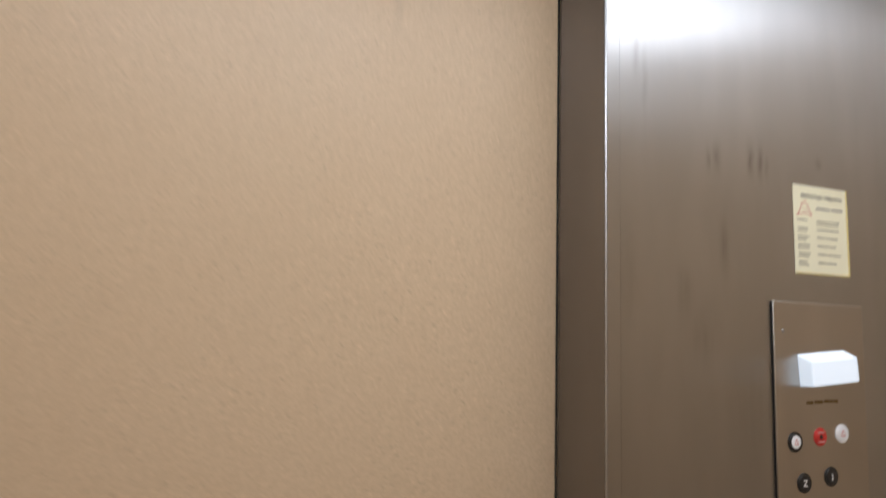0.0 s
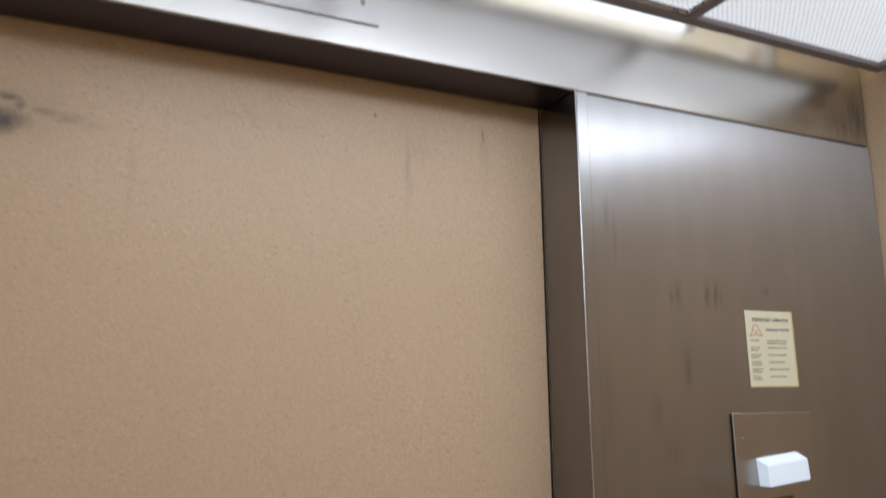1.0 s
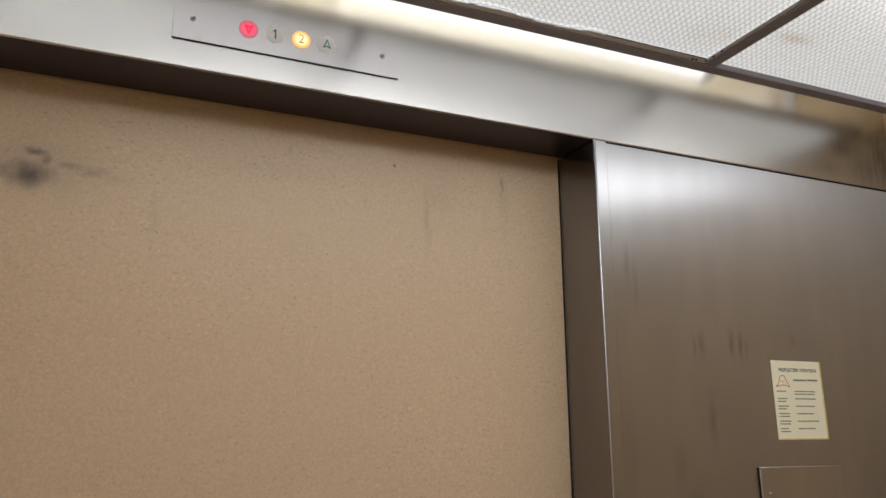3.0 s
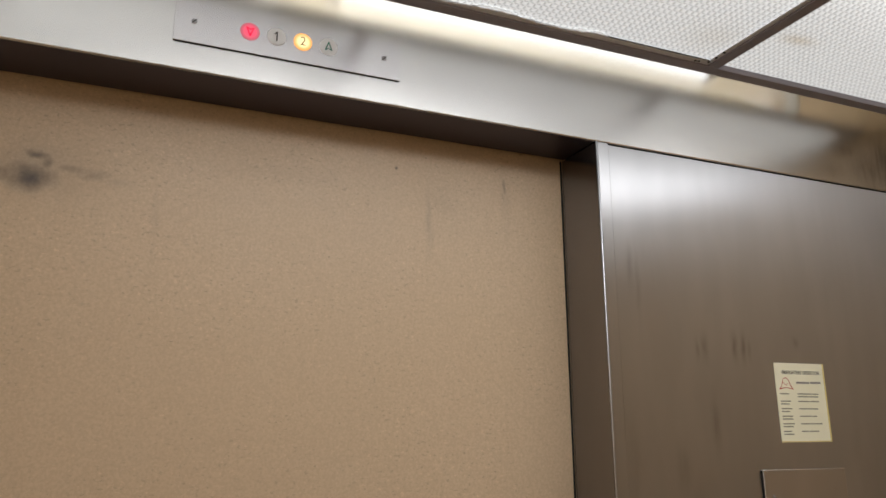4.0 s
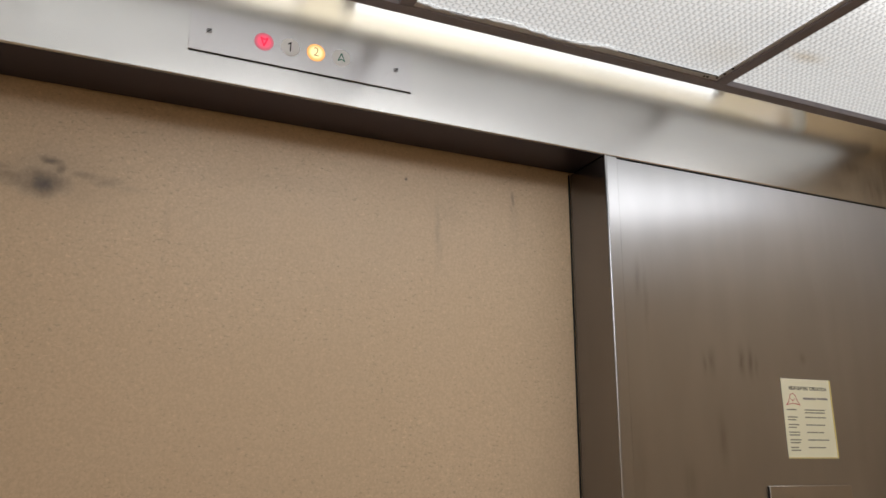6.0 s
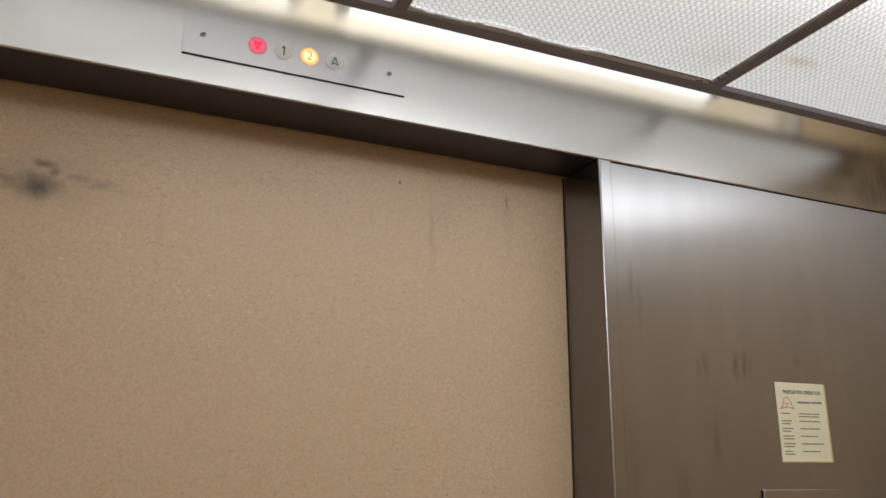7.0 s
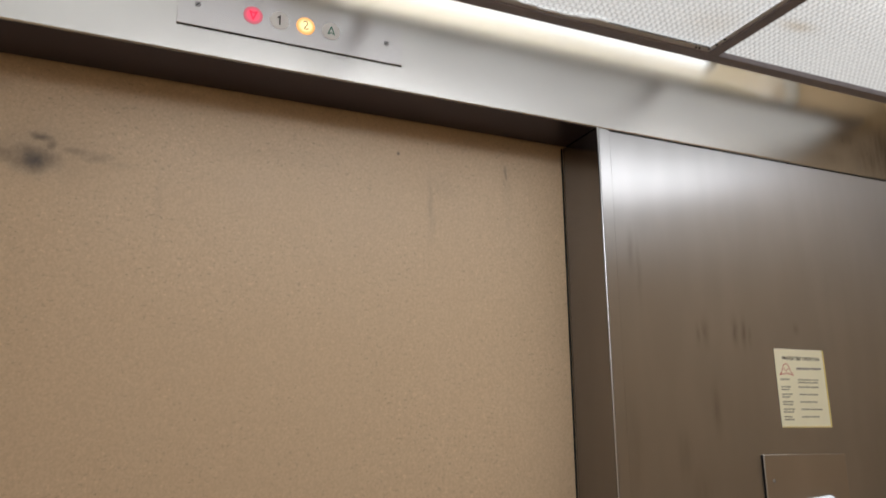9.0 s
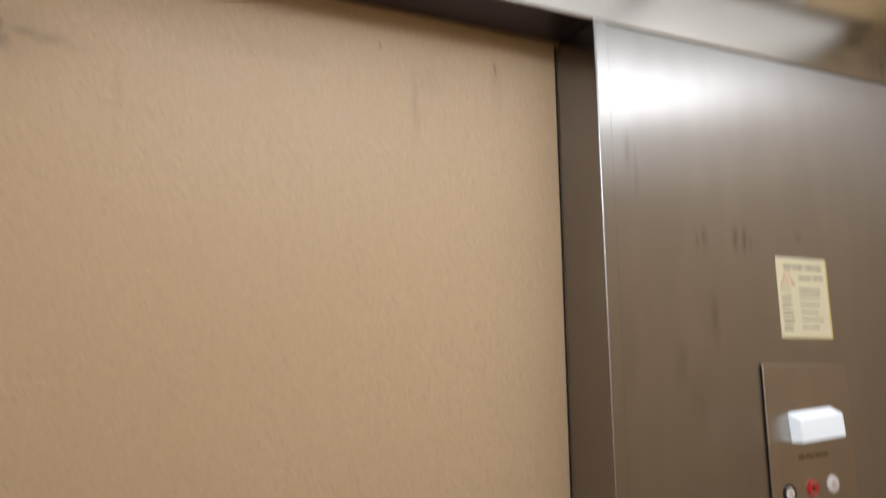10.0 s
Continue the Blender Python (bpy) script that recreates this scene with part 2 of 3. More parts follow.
INK_SOFT = plain("worn_print", (0.33, 0.33, 0.24), 0.7)
RED_INK = plain("red_print", (0.55, 0.10, 0.07), 0.6)
GREEN_INK = plain("green_print", (0.02, 0.20, 0.14), 0.5)
RED_GLOW_INK = glowing("lit_red_print", (0.9, 0.0, 0.06), 0.35, (0.6, 0.01, 0.04))
BROWN_INK = plain("brown_print", (0.16, 0.10, 0.03), 0.5)
LENS_OFF = plain("milky_lens", (0.80, 0.80, 0.80), 0.28, 0.0, 0.05)
LENS_RED = lit_lens("lit_red_lens", (0.95, 0.05, 0.13), (0.42, 0.07, 0.11), LENS_POWER)
LENS_AMBER = lit_lens("lit_amber_lens", (1.0, 0.76, 0.36), (0.80, 0.30, 0.05), 1.25 * LENS_POWER)
# Faint cool emission added so the cover comes out blue-white.
GLOW_COVER = glowing("glowing_white_cover", (0.75, 0.88, 1.0), 0.20, (0.80, 0.86, 0.94))
FRONT_TUBE = glowing("older_fluorescent_glass", (0.95, 0.99, 1.04), FRONT_POWER)
SIDE_TUBE = glowing("dim_fluorescent_glass", (1.0, 0.95, 0.86), 0.35 * FRONT_POWER)
PRISM = diffuser_material()


# ---- building helpers ----
def mesh(name, bm, mat):
    me = bpy.data.meshes.new(name)
    bm.to_mesh(me)
    bm.free()
    me.materials.append(mat)
    return me


def part(name, bm, mat, parent=None, label=""):
    ob = new(name, mesh(name, bm, mat) if isinstance(bm, bmesh.types.BMesh) else bm)
    if parent:
        ob.parent = parent
    if label:
        ob["label"] = label
    return ob


def thing(name, at, label, category, group="", kind=""):
    ob = new(name)
    ob.empty_display_size = 0.02
    ob.location = at
    return tagged(ob, label, category, group, kind)


def box(x0, x1, y0, y1, z0, z1, bevel=0.0, seg=2):
    bm = bmesh.new()
    bmesh.ops.create_cube(bm, size=1.0)
    for v in bm.verts:
        v.co = Vector(((x0 + x1) / 2 + v.co.x * (x1 - x0), (y0 + y1) / 2 + v.co.y * (y1 - y0), (z0 + z1) / 2 + v.co.z * (z1 - z0)))
    if bevel:
        bmesh.ops.bevel(bm, geom=bm.edges[:], offset=bevel, segments=seg, profile=0.5, affect="EDGES")
        for f in bm.faces:
            f.smooth = f.calc_area() < 4 * bevel * max(x1 - x0, y1 - y0, z1 - z0) and len(f.verts) == 4 and min(e.calc_length() for e in f.edges) < bevel * 1.2
    return bm


def disc(r, depth, dome=0.0, seg=32):
    """A round boss on the front wall's face, standing out along -y, with a rounded rim."""
    bm = bmesh.new()
    rings = [(r, 0.0), (r, -depth * 0.6), (r * 0.93, -depth * 0.92), (r * 0.84, -depth), (r * 0.45, -depth - dome * 0.75)]
    rows = [[bm.verts.new((q * math.cos(2 * math.pi * i / seg), y, q * math.sin(2 * math.pi * i / seg))) for i in range(seg)] for q, y in rings]
    for a, b in zip(rows, rows[1:]):
        for i in range(seg):
            f = bm.faces.new((a[i], a[(i + 1) % seg], b[(i + 1) % seg], b[i]))
            f.smooth = True
    tip = bm.verts.new((0, -depth - dome, 0))
    for i in range(seg):
        bm.faces.new((rows[-1][i], rows[-1][(i + 1) % seg], tip)).smooth = True
    bmesh.ops.recalc_face_normals(bm, faces=bm.faces[:])
    return bm


def ring(r0, r1, depth, seg=32):
    bm = bmesh.new()
    prof = [(r1, 0.0), (r1, -depth * 0.7), (r1 * 0.95, -depth), (r0 * 1.06, -depth), (r0, -depth * 0.6), (r0, 0.0)]
    rows = [[bm.verts.new((q * math.cos(2 * math.pi * i / seg), y, q * math.sin(2 * math.pi * i / seg))) for i in range(seg)] for q, y in prof]
    for a, b in zip(rows, rows[1:]):
        for i in range(seg):
            bm.faces.new((a[i], a[(i + 1) % seg], b[(i + 1) % seg], b[i])).smooth = True
    bmesh.ops.recalc_face_normals(bm, faces=bm.faces[:])
    return bm


def stroke(points, width, y=0.0, depth=0.0004, closed=False):
    """A printed line of a given width on the front wall's face, with square joints filled."""
    bm = bmesh.new()
    pts = [Vector((p[0], 0, p[1])) for p in points]
    pairs = list(zip(pts, pts[1:])) + ([(pts[-1], pts[0])] if closed else [])
    for i, (a, b) in enumerate(pairs):
        d = (b - a).normalized()
        n = Vector((-d.z, 0, d.x)) * width / 2
        e = d * width * 0.35
        up = Vector((0, y - depth - i * 0.00002, 0))
        bm.faces.new([bm.verts.new(v + up) for v in (a - e - n, a - e + n, b + e + n, b + e - n)])
    bmesh.ops.recalc_face_normals(bm, faces=bm.faces[:])
    return bm


def bars(rows, height, y=0.0):
    """Plain bars for print too small to read: (x0, x1, z) each."""
    bm = bmesh.new()
    for x0, x1, z in rows:
        bm.faces.new([bm.verts.new((x, y, z + dz)) for x, dz in ((x0, 0), (x1, 0), (x1, height), (x0, height))])
    return bm


def lettering(words, size, width=0.0, weight=0.0):
    """Words in the built-in font, as a mesh that faces -y, centred on its origin."""
    cu = bpy.data.curves.new("lettering", "FONT")
    cu.body, cu.size, cu.align_x, cu.align_y, cu.extrude = words, size, "CENTER", "CENTER", 0.0
    cu.offset = size * weight
    ob = bpy.data.objects.new("lettering", cu)
    scene.collection.objects.link(ob)
    bpy.context.view_layer.update()
    me = bpy.data.meshes.new_from_object(ob.evaluated_get(bpy.context.evaluated_depsgraph_get()))
    bpy.data.objects.remove(ob)
    xs = [v.co.x for v in me.vertices]
    k = width / (max(xs) - min(xs)) if width else 1.0
    me.transform(Matrix.Rotation(radians(90), 4, "X") @ Matrix.Diagonal((k, 1, 1, 1)))
    return me


def words(name, text, size, mat, parent, at, width=0.0, label=""):
    me = lettering(text, size, width, 0.02 if width else -0.012)
    me.materials.clear()
    me.materials.append(mat)
    ob = part(name, me, mat, parent, label)
    ob.location = at
    return ob


def screw_head(r=0.0035):
    bm = disc(r, 0.0007, 0.0004, 16)
    return bm


def slot(r=0.0035):
    return stroke([(-r * 0.6, -r * 0.6), (r * 0.6, r * 0.6)], r * 0.4, 0.0, 0.0012)


# ---- the cab ----
tagged(part("floor", box(XL, XR, YB, 0.13, -0.05, 0.0), FLOOR), "dark vinyl floor of the lift cab", "floor", kind="structure")
tagged(part("wall_right", box(XR, XR + 0.03, YB, 0.03, 0.0, TOP), WALL_LAMINATE), "tan laminate side wall of the cab", "wall", kind="structure")
tagged(part("wall_left", box(XL - 0.03, XL, YB, 0.03, 0.0, TOP), WALL_LAMINATE), "tan laminate side wall of the cab", "wall", kind="structure")
tagged(part("wall_back", box(XL - 0.03, XR + 0.03, YB - 0.03, YB, 0.0, TOP), WALL_LAMINATE), "tan laminate rear wall of the cab", "wall", kind="structure")
tagged(part("ceiling", box(XL - 0.03, XR + 0.03, YB - 0.03, 0.13, TOP, TOP + 0.03), CAB_TOP), "cream painted cab top above the hung ceiling", "ceiling", kind="structure")
tagged(part("wall_front", box(0.0045, XR, 0.032, 0.15, 0.0, HEAD - 0.0008), DARK), "dark backing behind the steel return panel", "wall", kind="structure")
tagged(part("wall_front", box(XL, OPEN_L - 0.0045, 0.032, 0.15, 0.0, HEAD - 0.0008), DARK), "dark backing behind the narrow return panel", "wall", kind="structure")

transom = part("transom", box(XL, XR - 0.002, 0.0, 0.088, HEAD, TOP, 0.0025, 3), STEEL_HEAD)
tagged(transom, "stainless steel transom panel above the lift door", "transom", kind="structure")
# Thin sheet laid over the transom's underside to darken it.
tagged(part("soffit", box(OPEN_L + 0.0005, -0.0005, 0.0024, 0.0875, HEAD - 0.0004, HEAD - 0.0001), STEEL_SOFFIT), "dull steel soffit sheet, darkened for the shade under the transom", "soffit", kind="structure")
tagged(part("transom_backing", box(XL, XR, 0.131, 0.16, HEAD - 0.001, TOP), DARK), "dark backing above the lift door", "wall", kind="structure")
ret = part("return_panel", box(0.0236, XR - 0.002, 0.0, 0.03, 0.0, HEAD - 0.0032), STEEL_PANEL)
tagged(ret, "brushed stainless steel return panel with finger smears", "wall panel", kind="structure")
ret2 = part("return_panel", box(XL, OPEN_L - 0.0212, 0.0, 0.03, 0.0, HEAD - 0.0032, 0.0015, 2), STEEL_PANEL)
tagged(ret2, "narrow brushed stainless steel return panel", "wall panel", kind="structure")
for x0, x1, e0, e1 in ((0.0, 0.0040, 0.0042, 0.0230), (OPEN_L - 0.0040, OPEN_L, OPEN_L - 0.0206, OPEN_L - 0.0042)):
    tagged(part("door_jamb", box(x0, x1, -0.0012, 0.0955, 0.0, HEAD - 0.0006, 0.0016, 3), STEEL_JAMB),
           "brushed stainless steel door jamb with rounded edges", "door jamb", kind="structure")
    tagged(part("jamb_trim", box(e0, e1, -0.0005, 0.03, 0.0, HEAD - 0.0010), STEEL_PANEL),
           "narrow brushed steel flange beside the door jamb", "trim", kind="structure")
    # Added strip in place of the corner's bright reflection.
    tagged(part("jamb_highlight", box(x0 - 0.0003, x0 + 0.0022, -0.0034, -0.0014, 0.0, HEAD - 0.0008, 0.0009, 2), STEEL_EDGE),
           "thin bright strip added for the highlight on the jamb's corner", "trim", kind="structure")

door = thing("door_1", (-0.45, DOOR_Y, 0.0), "closed lift door in speckled tan laminate, dark smudge near its top", "lift door", kind="structure")
leaf = part("door_leaf", box(-0.54, 0.49, 0.0, 0.03, 0.008, 2.115, 0.001, 2), LAMINATE, door)
# Black strip added for the dark line where door meets jamb.
part("door_edge_strip", box(0.4482, 0.4502, -0.0022, -0.0002, 0.008, 2.10), DARK, door, "black strip for the dark gap at the door's edge")

# ---- hung ceiling: frame, runners, prismatic panels ----
RUN = (0.1891, -0.3491)    # runner centres
RW = 0.020
hung = thing("luminous_ceiling", (0, 0, ZC), "hung ceiling of white prismatic panels in a grey frame", "ceiling", kind="structure")
FH = 0.012
part("frame_rail", box(CX0, CX1, CY1 - RW, CY1, 0, FH, 0.0012), RAIL, hung)
part("frame_rail", box(CX0, CX1, CY0, CY0 + RW, 0, FH, 0.0012), RAIL, hung)
part("frame_rail", box(CX0, CX0 + RW, CY0 + RW, CY1 - RW, 0, FH, 0.0012), RAIL, hung)
part("frame_rail", box(CX1 - RW, CX1, CY0 + RW, CY1 - RW, 0, FH, 0.0012), RAIL, hung)
for x in RUN:
    part("runner", box(x - RW / 2, x + RW / 2, CY0 + RW, CY1 - RW, 0.0005, FH, 0.0012), RAIL, hung)


def prismatic_sheet(x0, x1, y0, y1, z, cell=0.0101, drop=0.0019):
    """A sheet of square pillows that bulge downwards, with narrow grooves between them."""
    nx, ny = round((x1 - x0) / cell), round((y1 - y0) / cell)
    steps = np.array([0.0, 0.09, 0.25, 0.5, 0.75, 0.91])
    u = np.append((np.arange(nx)[:, None] + steps).ravel(), nx)
    plain_rows = int(ny * 0.62)          # the rear part, over the rider's head, is left smooth
    v = np.concatenate([np.arange(plain_rows), (np.arange(plain_rows, ny)[:, None] + steps).ravel(), [ny]])
    U, V = np.meshgrid(u, v, indexing="ij")
    fu, fv = np.abs(2 * (U % 1) - 1), np.abs(2 * (V % 1) - 1)
    Z = z - drop * (1 - fu ** 2.8) * (1 - fv ** 2.8)
    sag = 0.003 * np.sin(np.pi * U / nx) * np.sin(np.pi * V / ny)
    co = np.stack([x0 + U * (x1 - x0) / nx, y0 + V * (y1 - y0) / ny, Z - sag], -1).reshape(-1, 3)
    w = len(v)
    i, j = np.meshgrid(np.arange(len(u) - 1), np.arange(w - 1), indexing="ij")
    a = (i * w + j).ravel()
    faces = np.stack([a, a + w, a + w + 1, a + 1], -1)
    me = bpy.data.meshes.new("prismatic_panel")
    me.from_pydata(co.tolist(), [], faces.tolist())
    me.polygons.foreach_set("use_smooth", np.ones(len(faces), bool))
    me.materials.append(PRISM)
    return me


edges = [CX0 + RW, RUN[1] - RW / 2, RUN[1] + RW / 2, RUN[0] - RW / 2, RUN[0] + RW / 2, CX1 - RW]
for x0, x1 in zip(edges[::2], edges[1::2]):
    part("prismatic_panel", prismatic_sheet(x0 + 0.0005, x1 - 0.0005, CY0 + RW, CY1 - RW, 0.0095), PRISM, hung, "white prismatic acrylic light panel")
# the ledge on which the middle panel lies: broken milky edge, then a sound aluminium strip
random.seed(4)
LX0, LX1, LX2 = RUN[1] + RW / 2 + 0.0005, -0.0193, RUN[0] - RW / 2 - 0.0005
LY = CY1 - RW - 0.0003


def ragged_strip(x0, x1, y, z0, z1, low, high):
    """A flat strip along x whose free edge is broken into uneven teeth."""
    bm = bmesh.new()
    xs, x = [x0], x0
    while x < x1 - 0.012:
        x += random.uniform(0.004, 0.012)
        xs.append(x)
    xs.append(x1)
    deep = []
    for i, q in enumerate(xs):
        wave = 0.5 + 0.5 * math.sin(9.0 + 37.0 * q)
        deep.append(low + (high - low) * min(1.0, max(0.0, 0.75 * wave + random.uniform(-0.25, 0.3))))
    rows = [[bm.verts.new((q, y - d * k, z)) for q, d in zip(xs, deep)] for k, z in ((0, z0), (1, z0), (1, z1), (0, z1))]
    for a, b in zip(rows, rows[1:]):
        for i in range(len(xs) - 1):
            bm.faces.new((a[i], a[i + 1], b[i + 1], b[i]))
    bmesh.ops.recalc_face_normals(bm, faces=bm.faces[:])
    return bm


part("ledge_strip", ragged_strip(LX0, LX1, LY, 0.0030, 0.0046, 0.005, 0.013), LEDGE, hung, "broken grey edge of the panel's ledge")
part("ledge_strip", ragged_strip(LX0, LX1, LY, 0.0050, 0.0060, 0.003, 0.0145), PRISM, hung, "chipped milky acrylic edge")
part("ledge_strip", box(LX1 + 0.0005, LX2, LY - 0.0105, LY, 0.0030, 0.0046, 0.0004), LEDGE, hung, "sound aluminium ledge strip")
part("ledge_gap", box(LX1 + 0.0005, LX2 - 0.008, LY - 0.0118, LY - 0.0108, 0.0034, 0.0046), DARK, hung, "dark gap beside the ledge")
part("ledge_strip", box(LX2 - 0.0075, LX2, -0.45, LY - 0.0122, 0.0030, 0.0046, 0.0004), LEDGE, hung, "sound aluminium ledge strip")
for sx, sy in ((0.1494, -0.066), (0.1557, -0.0665), (0.1719, -0.0701), (0.1729, -0.0853), (0.1729, -0.1031)):
    s = part("rivet", disc(0.0022, 0.001, 0.0006, 10), DARK, hung, "small dark rivet")
    s.matrix_local = Matrix.Translation((sx, sy, 0.0030)) @ Matrix.Rotation(radians(90), 4, "X")


# ---- fluorescent tubes above the hung ceiling ----
def fluorescent(x0, x1, y, z, glass, r=0.0127):
    t = thing("fluorescent_lamp", (x0, y, z), "lit white fluorescent tube in sockets above the hung ceiling", "lamp", "tubes above the ceiling")
    n = 20
    bm = bmesh.new()
    prof = [(0.0, r * 0.5), (0.003, r * 0.95), (0.006, r), (x1 - x0 - 0.006, r), (x1 - x0 - 0.003, r * 0.95), (x1 - x0, r * 0.5)]
    rows = [[bm.verts.new((q, k * math.cos(2 * math.pi * i / n), k * math.sin(2 * math.pi * i / n))) for i in range(n)] for q, k in prof]
    for a, b in zip(rows, rows[1:]):
        for i in range(n):
            bm.faces.new((a[i], a[(i + 1) % n], b[(i + 1) % n], b[i])).smooth = True
    for q in (rows[0], rows[-1]):
        bm.faces.new(q)
    bmesh.ops.recalc_face_normals(bm, faces=bm.faces[:])
    part("tube", bm, glass, t)
    for a, b in ((-0.018, -0.001), (x1 - x0 + 0.001, x1 - x0 + 0.018)):
        part("socket", box(a, b, -0.014, 0.014, -0.016, TOP - z, 0.002), LENS_OFF, t, "white plastic lamp socket")
    return t


fluorescent(-0.387, 0.278, -0.052, 2.294, FRONT_TUBE)
fluorescent(-0.985, -0.475, -0.052, 2.294, FRONT_TUBE)
side = fluorescent(0.0, 0.62, 0.0, 2.385, SIDE_TUBE)
side.location = (0.634, -0.22, 2.385)
side.rotation_euler = (0, 0, radians(-90))
# Added white strip whose lit side shows as a glint in the transom.
glint = part("glint_strip", box(0.478, 0.481, -0.064, -0.034, 2.246, TOP, 0.0005), WHITE)
tagged(glint, "white strip added above the ceiling's edge to make a glint in the transom", "bracket")

# ---- floor indicator on the transom ----
IX0, IX1, IZ0, IZ1 = -0.6125, -0.317, 2.1375, 2.194
ind = thing("floor_indicator", ((IX0 + IX1) / 2, 0.0, (IZ0 + IZ1) / 2), "stainless steel floor indicator plate with four round lenses", "indicator")
hw, hh = (IX1 - IX0) / 2, (IZ1 - IZ0) / 2
part("plate", box(-hw, hw, -0.0022, -0.0002, -hh, hh, 0.0006), STEEL_PLATE, ind)
# Thin black strip in place of the shadow below the raised plate.
part("shadow_gap", box(-hw + 0.001, hw, -0.0012, -0.0003, -hh - 0.0012, -hh - 0.0001), DARK, ind, "black strip for the shadow under the plate")
for x in (-0.589, -0.340):
    s = part("screw", screw_head(0.0036), SCREW, ind, "small steel screw")
    s.location = (x - ind.location.x, -0.0022, 2.1665 - ind.location.z)
    part("screw_slot", slot(0.0036), DARK, s)
lens_x = [-0.5208, -0.4868, -0.4525, -0.4180]
lens_mat = [LENS_RED, LENS_OFF, LENS_AMBER, LENS_OFF]
lens_label = ["lit red lens with a down arrow", "unlit milky lens with the figure 1", "lit amber lens with the figure 2", "unlit milky lens with a green up arrow"]
ARROW = [(0.0, 0.0062), (0.0044, -0.0050), (0.0, -0.0026), (-0.0044, -0.0050)]
for i, (x, m, lab) in enumerate(zip(lens_x, lens_mat, lens_label)):
    lens = part("lens", disc(0.0123, 0.0009, 0.0004, 40), m, ind, lab)
    lens.location = (x - ind.location.x, -0.0022, 2.1672 - ind.location.z)
    if i == 0:
        part("arrow", stroke([(a, -b) for a, b in ARROW], 0.0016, -0.0016, 0.0, True), RED_GLOW_INK, lens)
    elif i == 3:
        part("arrow", stroke(ARROW, 0.0014, -0.0016, 0.0, True), GREEN_INK, lens)
    elif i == 1:
        part("figure", stroke([(-0.0026, 0.0034), (0.0002, 0.0060), (0.0002, -0.0062)], 0.0017, -0.0016, 0.0), INK, lens)
    else:
        words("figure", "2", 0.018, BROWN_INK, lens, (0, -0.0016, 0))

# ---- notice ----
SX, SZ, SW, SH = 0.3660, 1.7160, 0.1065, 0.1220
notice = part("notice", box(-SW / 2, SW / 2, -0.0007, -0.0001, -SH / 2, SH / 2), PAPER)
notice.matrix_world = pose(SX, 0, SZ, 0, -0.4, 0)
tagged(notice, "yellowed paper firefighters notice taped to the steel panel", "notice")
F = -0.0009
part("yellowed_edge", bars([(SW / 2 - 0.0035, SW / 2, -SH / 2)], SH, F + 0.0001), AGED, notice, "yellowed edge of the paper")
part("yellowed_edge", bars([(-SW / 2, SW / 2 - 0.0035, -SH / 2)], 0.0018, F + 0.0001), AGED, notice, "yellowed edge of the paper")
words("title", "FIREFIGHTERS' OPERATION", 0.0075, INK, notice, (0.002, F, 0.046), 0.080, "bold black title")
part("helmet_drawing", stroke([(-0.047, 0.020), (-0.042, 0.024), (-0.037, 0.036), (-0.031, 0.038), (-0.026, 0.034), (-0.023, 0.026), (-0.018, 0.020), (-0.032, 0.023)], 0.0011, F, 0, True),
     RED_INK, notice, "red outline drawing of a helmet")
part("helmet_drawing", stroke([(-0.037, 0.030), (-0.032, 0.026), (-0.028, 0.030)], 0.0008, F, 0), RED_INK, notice, "red outline drawing of a helmet")
for row in ((-0.010, 0.018, 0.029), (0.020, 0.043, 0.0294)):
    part("print_line", bars([row], 0.0030, F), GREY, notice, "heavier line of small print")
random.seed(11)
left, right, z = [], [], 0.012
for k, (a, b) in enumerate(((1, 2), (2, 1), (2, 1), (2, 1), (2, 1), (2, 1))):
    for j in range(a):
        w = random.uniform(0.016, 0.024)
        left.append((-0.047, -0.047 + w, z - j * 0.0042))
    for j in range(b):
        w = random.uniform(0.036, 0.052)
        cut = random.uniform(0.4, 0.7) * w
        right += [(-0.010, -0.010 + cut - 0.001, z - j * 0.0042), (-0.010 + cut, -0.010 + w, z - j * 0.0042)]
    z -= 0.0115
for row in left + right:
    part("print_line", bars([row], 0.0019, F), INK_SOFT, notice)

# ---- car operating station ----
CX, CZ = 0.2650, 1.6150
CW, CH = 0.170, 0.72
cop = thing("control_panel", (CX, 0.0, CZ), "stainless steel lift control panel with round push buttons", "control panel")
part("plate", box(0, CW, -0.0045, -0.0002, -CH, 0, 0.0012), STEEL_COP, cop)
part("edge_gap", box(-0.0010, -0.0002, -0.0025, -0.0002, -CH, -0.001), DARK, cop, "black gap along the plate's edge")
for x, z in ((0.0165, -0.0385), (CW - 0.0145, -CH + 0.0378), (0.0145, -CH + 0.0378)):
    s = part("screw", screw_head(0.0026), SCREW, cop, "small bright screw")
    s.location = (x, -0.0045, z)
for row in ((0.0545, 0.0675, -0.1335), (0.069, 0.086, -0.1325), (0.0875, 0.1145, -0.1315)):
    part("print_line", bars([row], 0.0042, -0.0049), BROWN_INK, cop, "line of dark engraved print")


def button(x, z, r, cap, rim, lab):
    """A round push button: a bezel and a domed cap."""
    b = part("button", ring(r * 0.80, r, 0.003), rim, cop, lab)
    b.location = (x - CX, -0.0045, z - CZ)
    part("cap", disc(r * 0.80, 0.0045, 0.0008), cap, b)
    b.scale = (1, 0.4, 1)
    return b


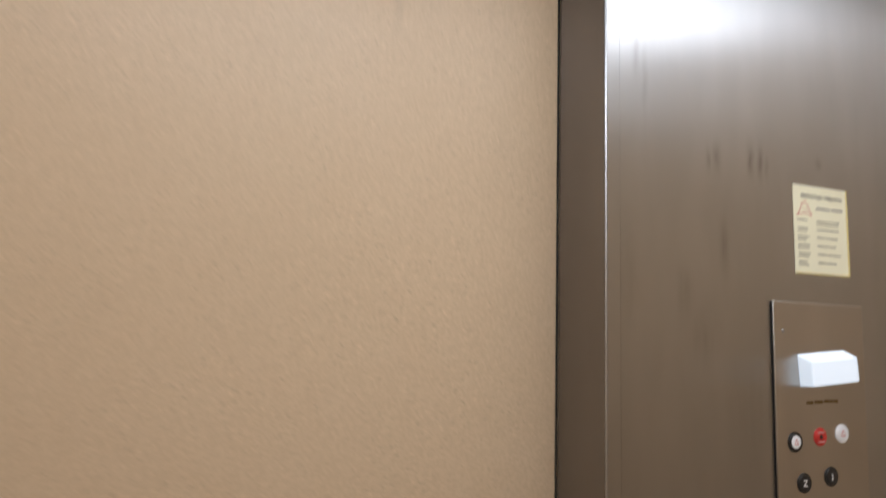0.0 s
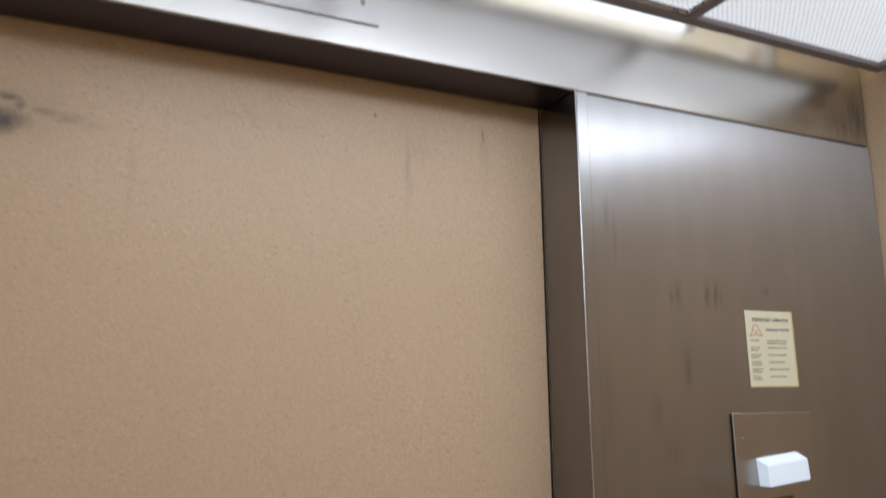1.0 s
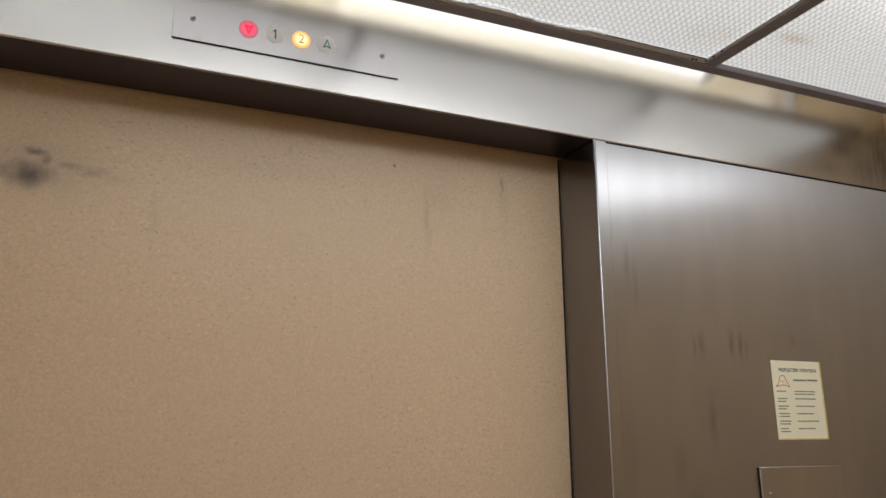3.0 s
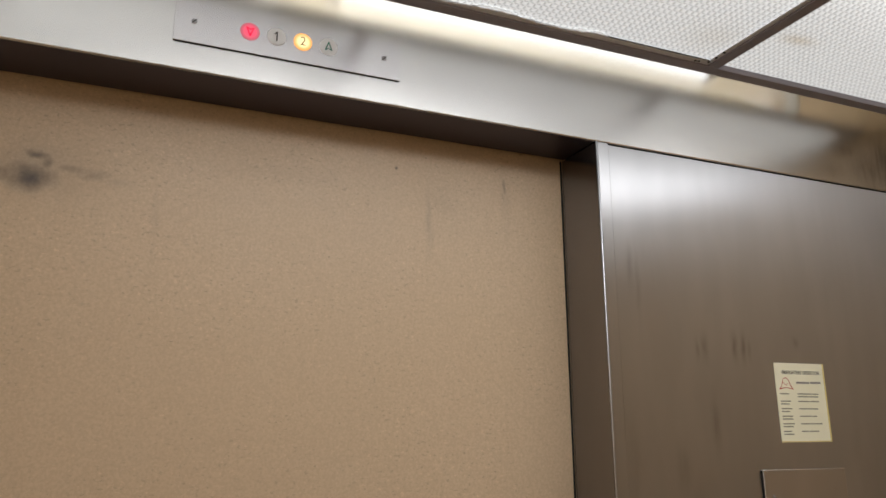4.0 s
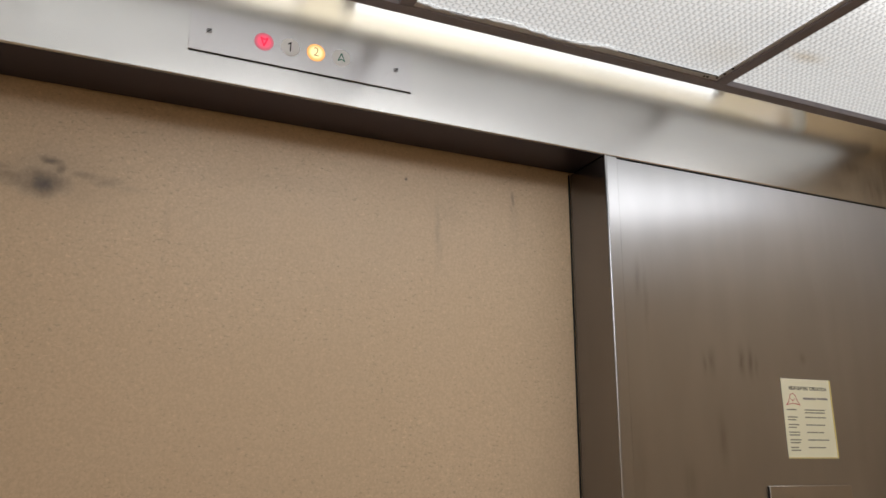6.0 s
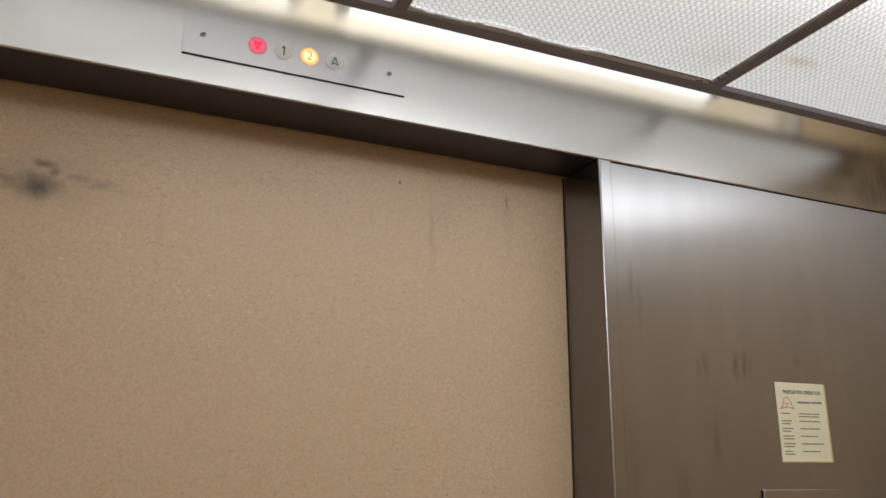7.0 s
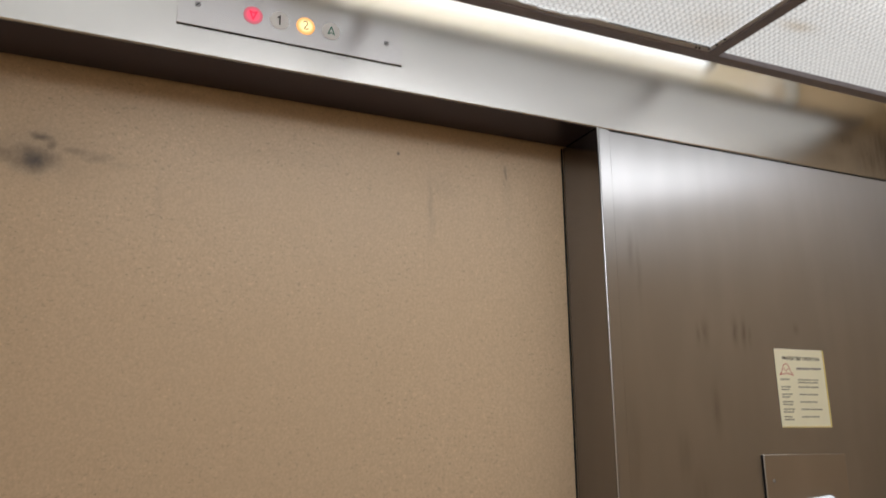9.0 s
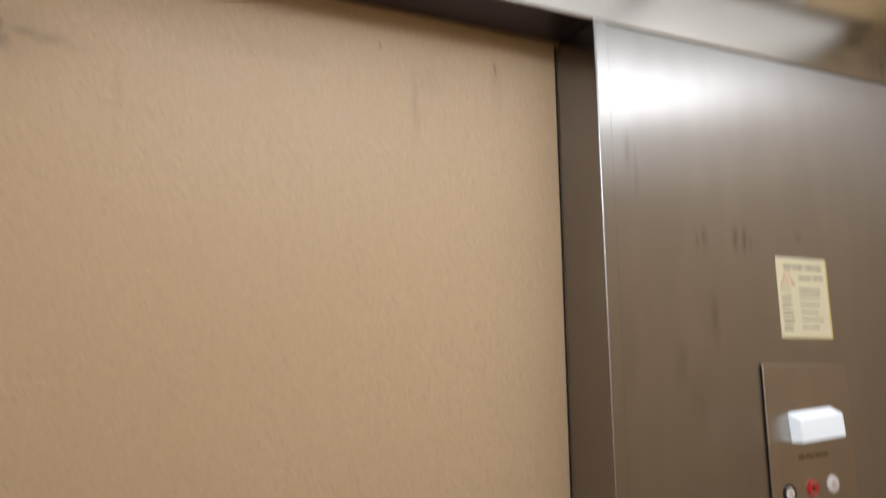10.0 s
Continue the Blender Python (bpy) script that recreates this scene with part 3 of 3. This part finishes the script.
k = button(0.297, 1.434, 0.0132, BLACK, BLACK, "black ringed push button with a white centre")
part("centre", disc(0.0088, 0.0058, 0.0004), WHITE, k, "white button centre")
part("symbol", stroke([(-0.003, -0.003), (0, 0.004), (0.003, -0.003)], 0.0014, -0.0064, 0, True), PINK, k)
k = button(0.343, 1.4395, 0.0120, RED, RED, "red alarm push button")
part("symbol", disc(0.0032, 0.0058, 0.0004, 20), BLACK, k)
for row in ((-0.006, 0.006, 0.0052), (-0.006, 0.006, -0.0070)):
    part("print_line", bars([row], 0.0016, -0.0060), PINK, k)
k = button(0.3845, 1.443, 0.0124, WHITE, WHITE, "white push button with a faded symbol")
part("symbol", stroke([(-0.004, -0.003), (0, 0.0045), (0.004, -0.003)], 0.0013, -0.0060, 0, True), PINK, k)
k = button(0.311, 1.382, 0.0128, BLACK, BLACK, "black round floor push button")
part("symbol", stroke([(-0.003, 0.0035), (0.003, 0.0035), (-0.003, -0.0035), (0.003, -0.0035)], 0.0016, -0.0060, 0), LENS_OFF, k)
k = button(0.361, 1.388, 0.0128, BLACK, BLACK, "black round floor push button")
part("symbol", stroke([(0, 0.004), (0, -0.004)], 0.0018, -0.0060, 0), LENS_OFF, k)

# ---- white wedge-shaped cover on the station, with added glow ----
lamp = thing("wedge_box", (0.3085, -0.0047, 1.5045), "small white plastic box with a sloping top", "light fitting")
bm = bmesh.new()
W, D, H, HF = 0.089, 0.0215, 0.0425, 0.0325
lamp.rotation_euler = (0, radians(-5), 0)
pts = [(0, 0, 0), (W, 0, 0), (W, 0, H), (0, 0, H), (0.001, -D, 0), (W - 0.001, -D, 0), (W - 0.001, -D, HF), (0.001, -D, HF)]
v = [bm.verts.new(p) for p in pts]
for f in ((0, 1, 2, 3), (4, 7, 6, 5), (0, 3, 7, 4), (1, 5, 6, 2), (3, 2, 6, 7), (0, 4, 5, 1)):
    bm.faces.new([v[i] for i in f])
bmesh.ops.recalc_face_normals(bm, faces=bm.faces[:])
bmesh.ops.bevel(bm, geom=bm.edges[:], offset=0.0018, segments=2, profile=0.5, affect="EDGES")
part("cover", bm, GLOW_COVER, lamp, "cool white cover with faint added emission")
part("base", box(0.002, W - 0.002, 0.0, 0.0008, 0.003, H - 0.002), LENS_OFF, lamp)

# ---- small fastening on the side wall ----
sc = part("wall_screw", screw_head(0.0035), SCREW)
sc.matrix_world = Matrix.Translation((XR, -0.078, 2.143)) @ Matrix.Rotation(radians(-90), 4, "Z")
tagged(sc, "small bright screw in the laminate side wall", "screw")
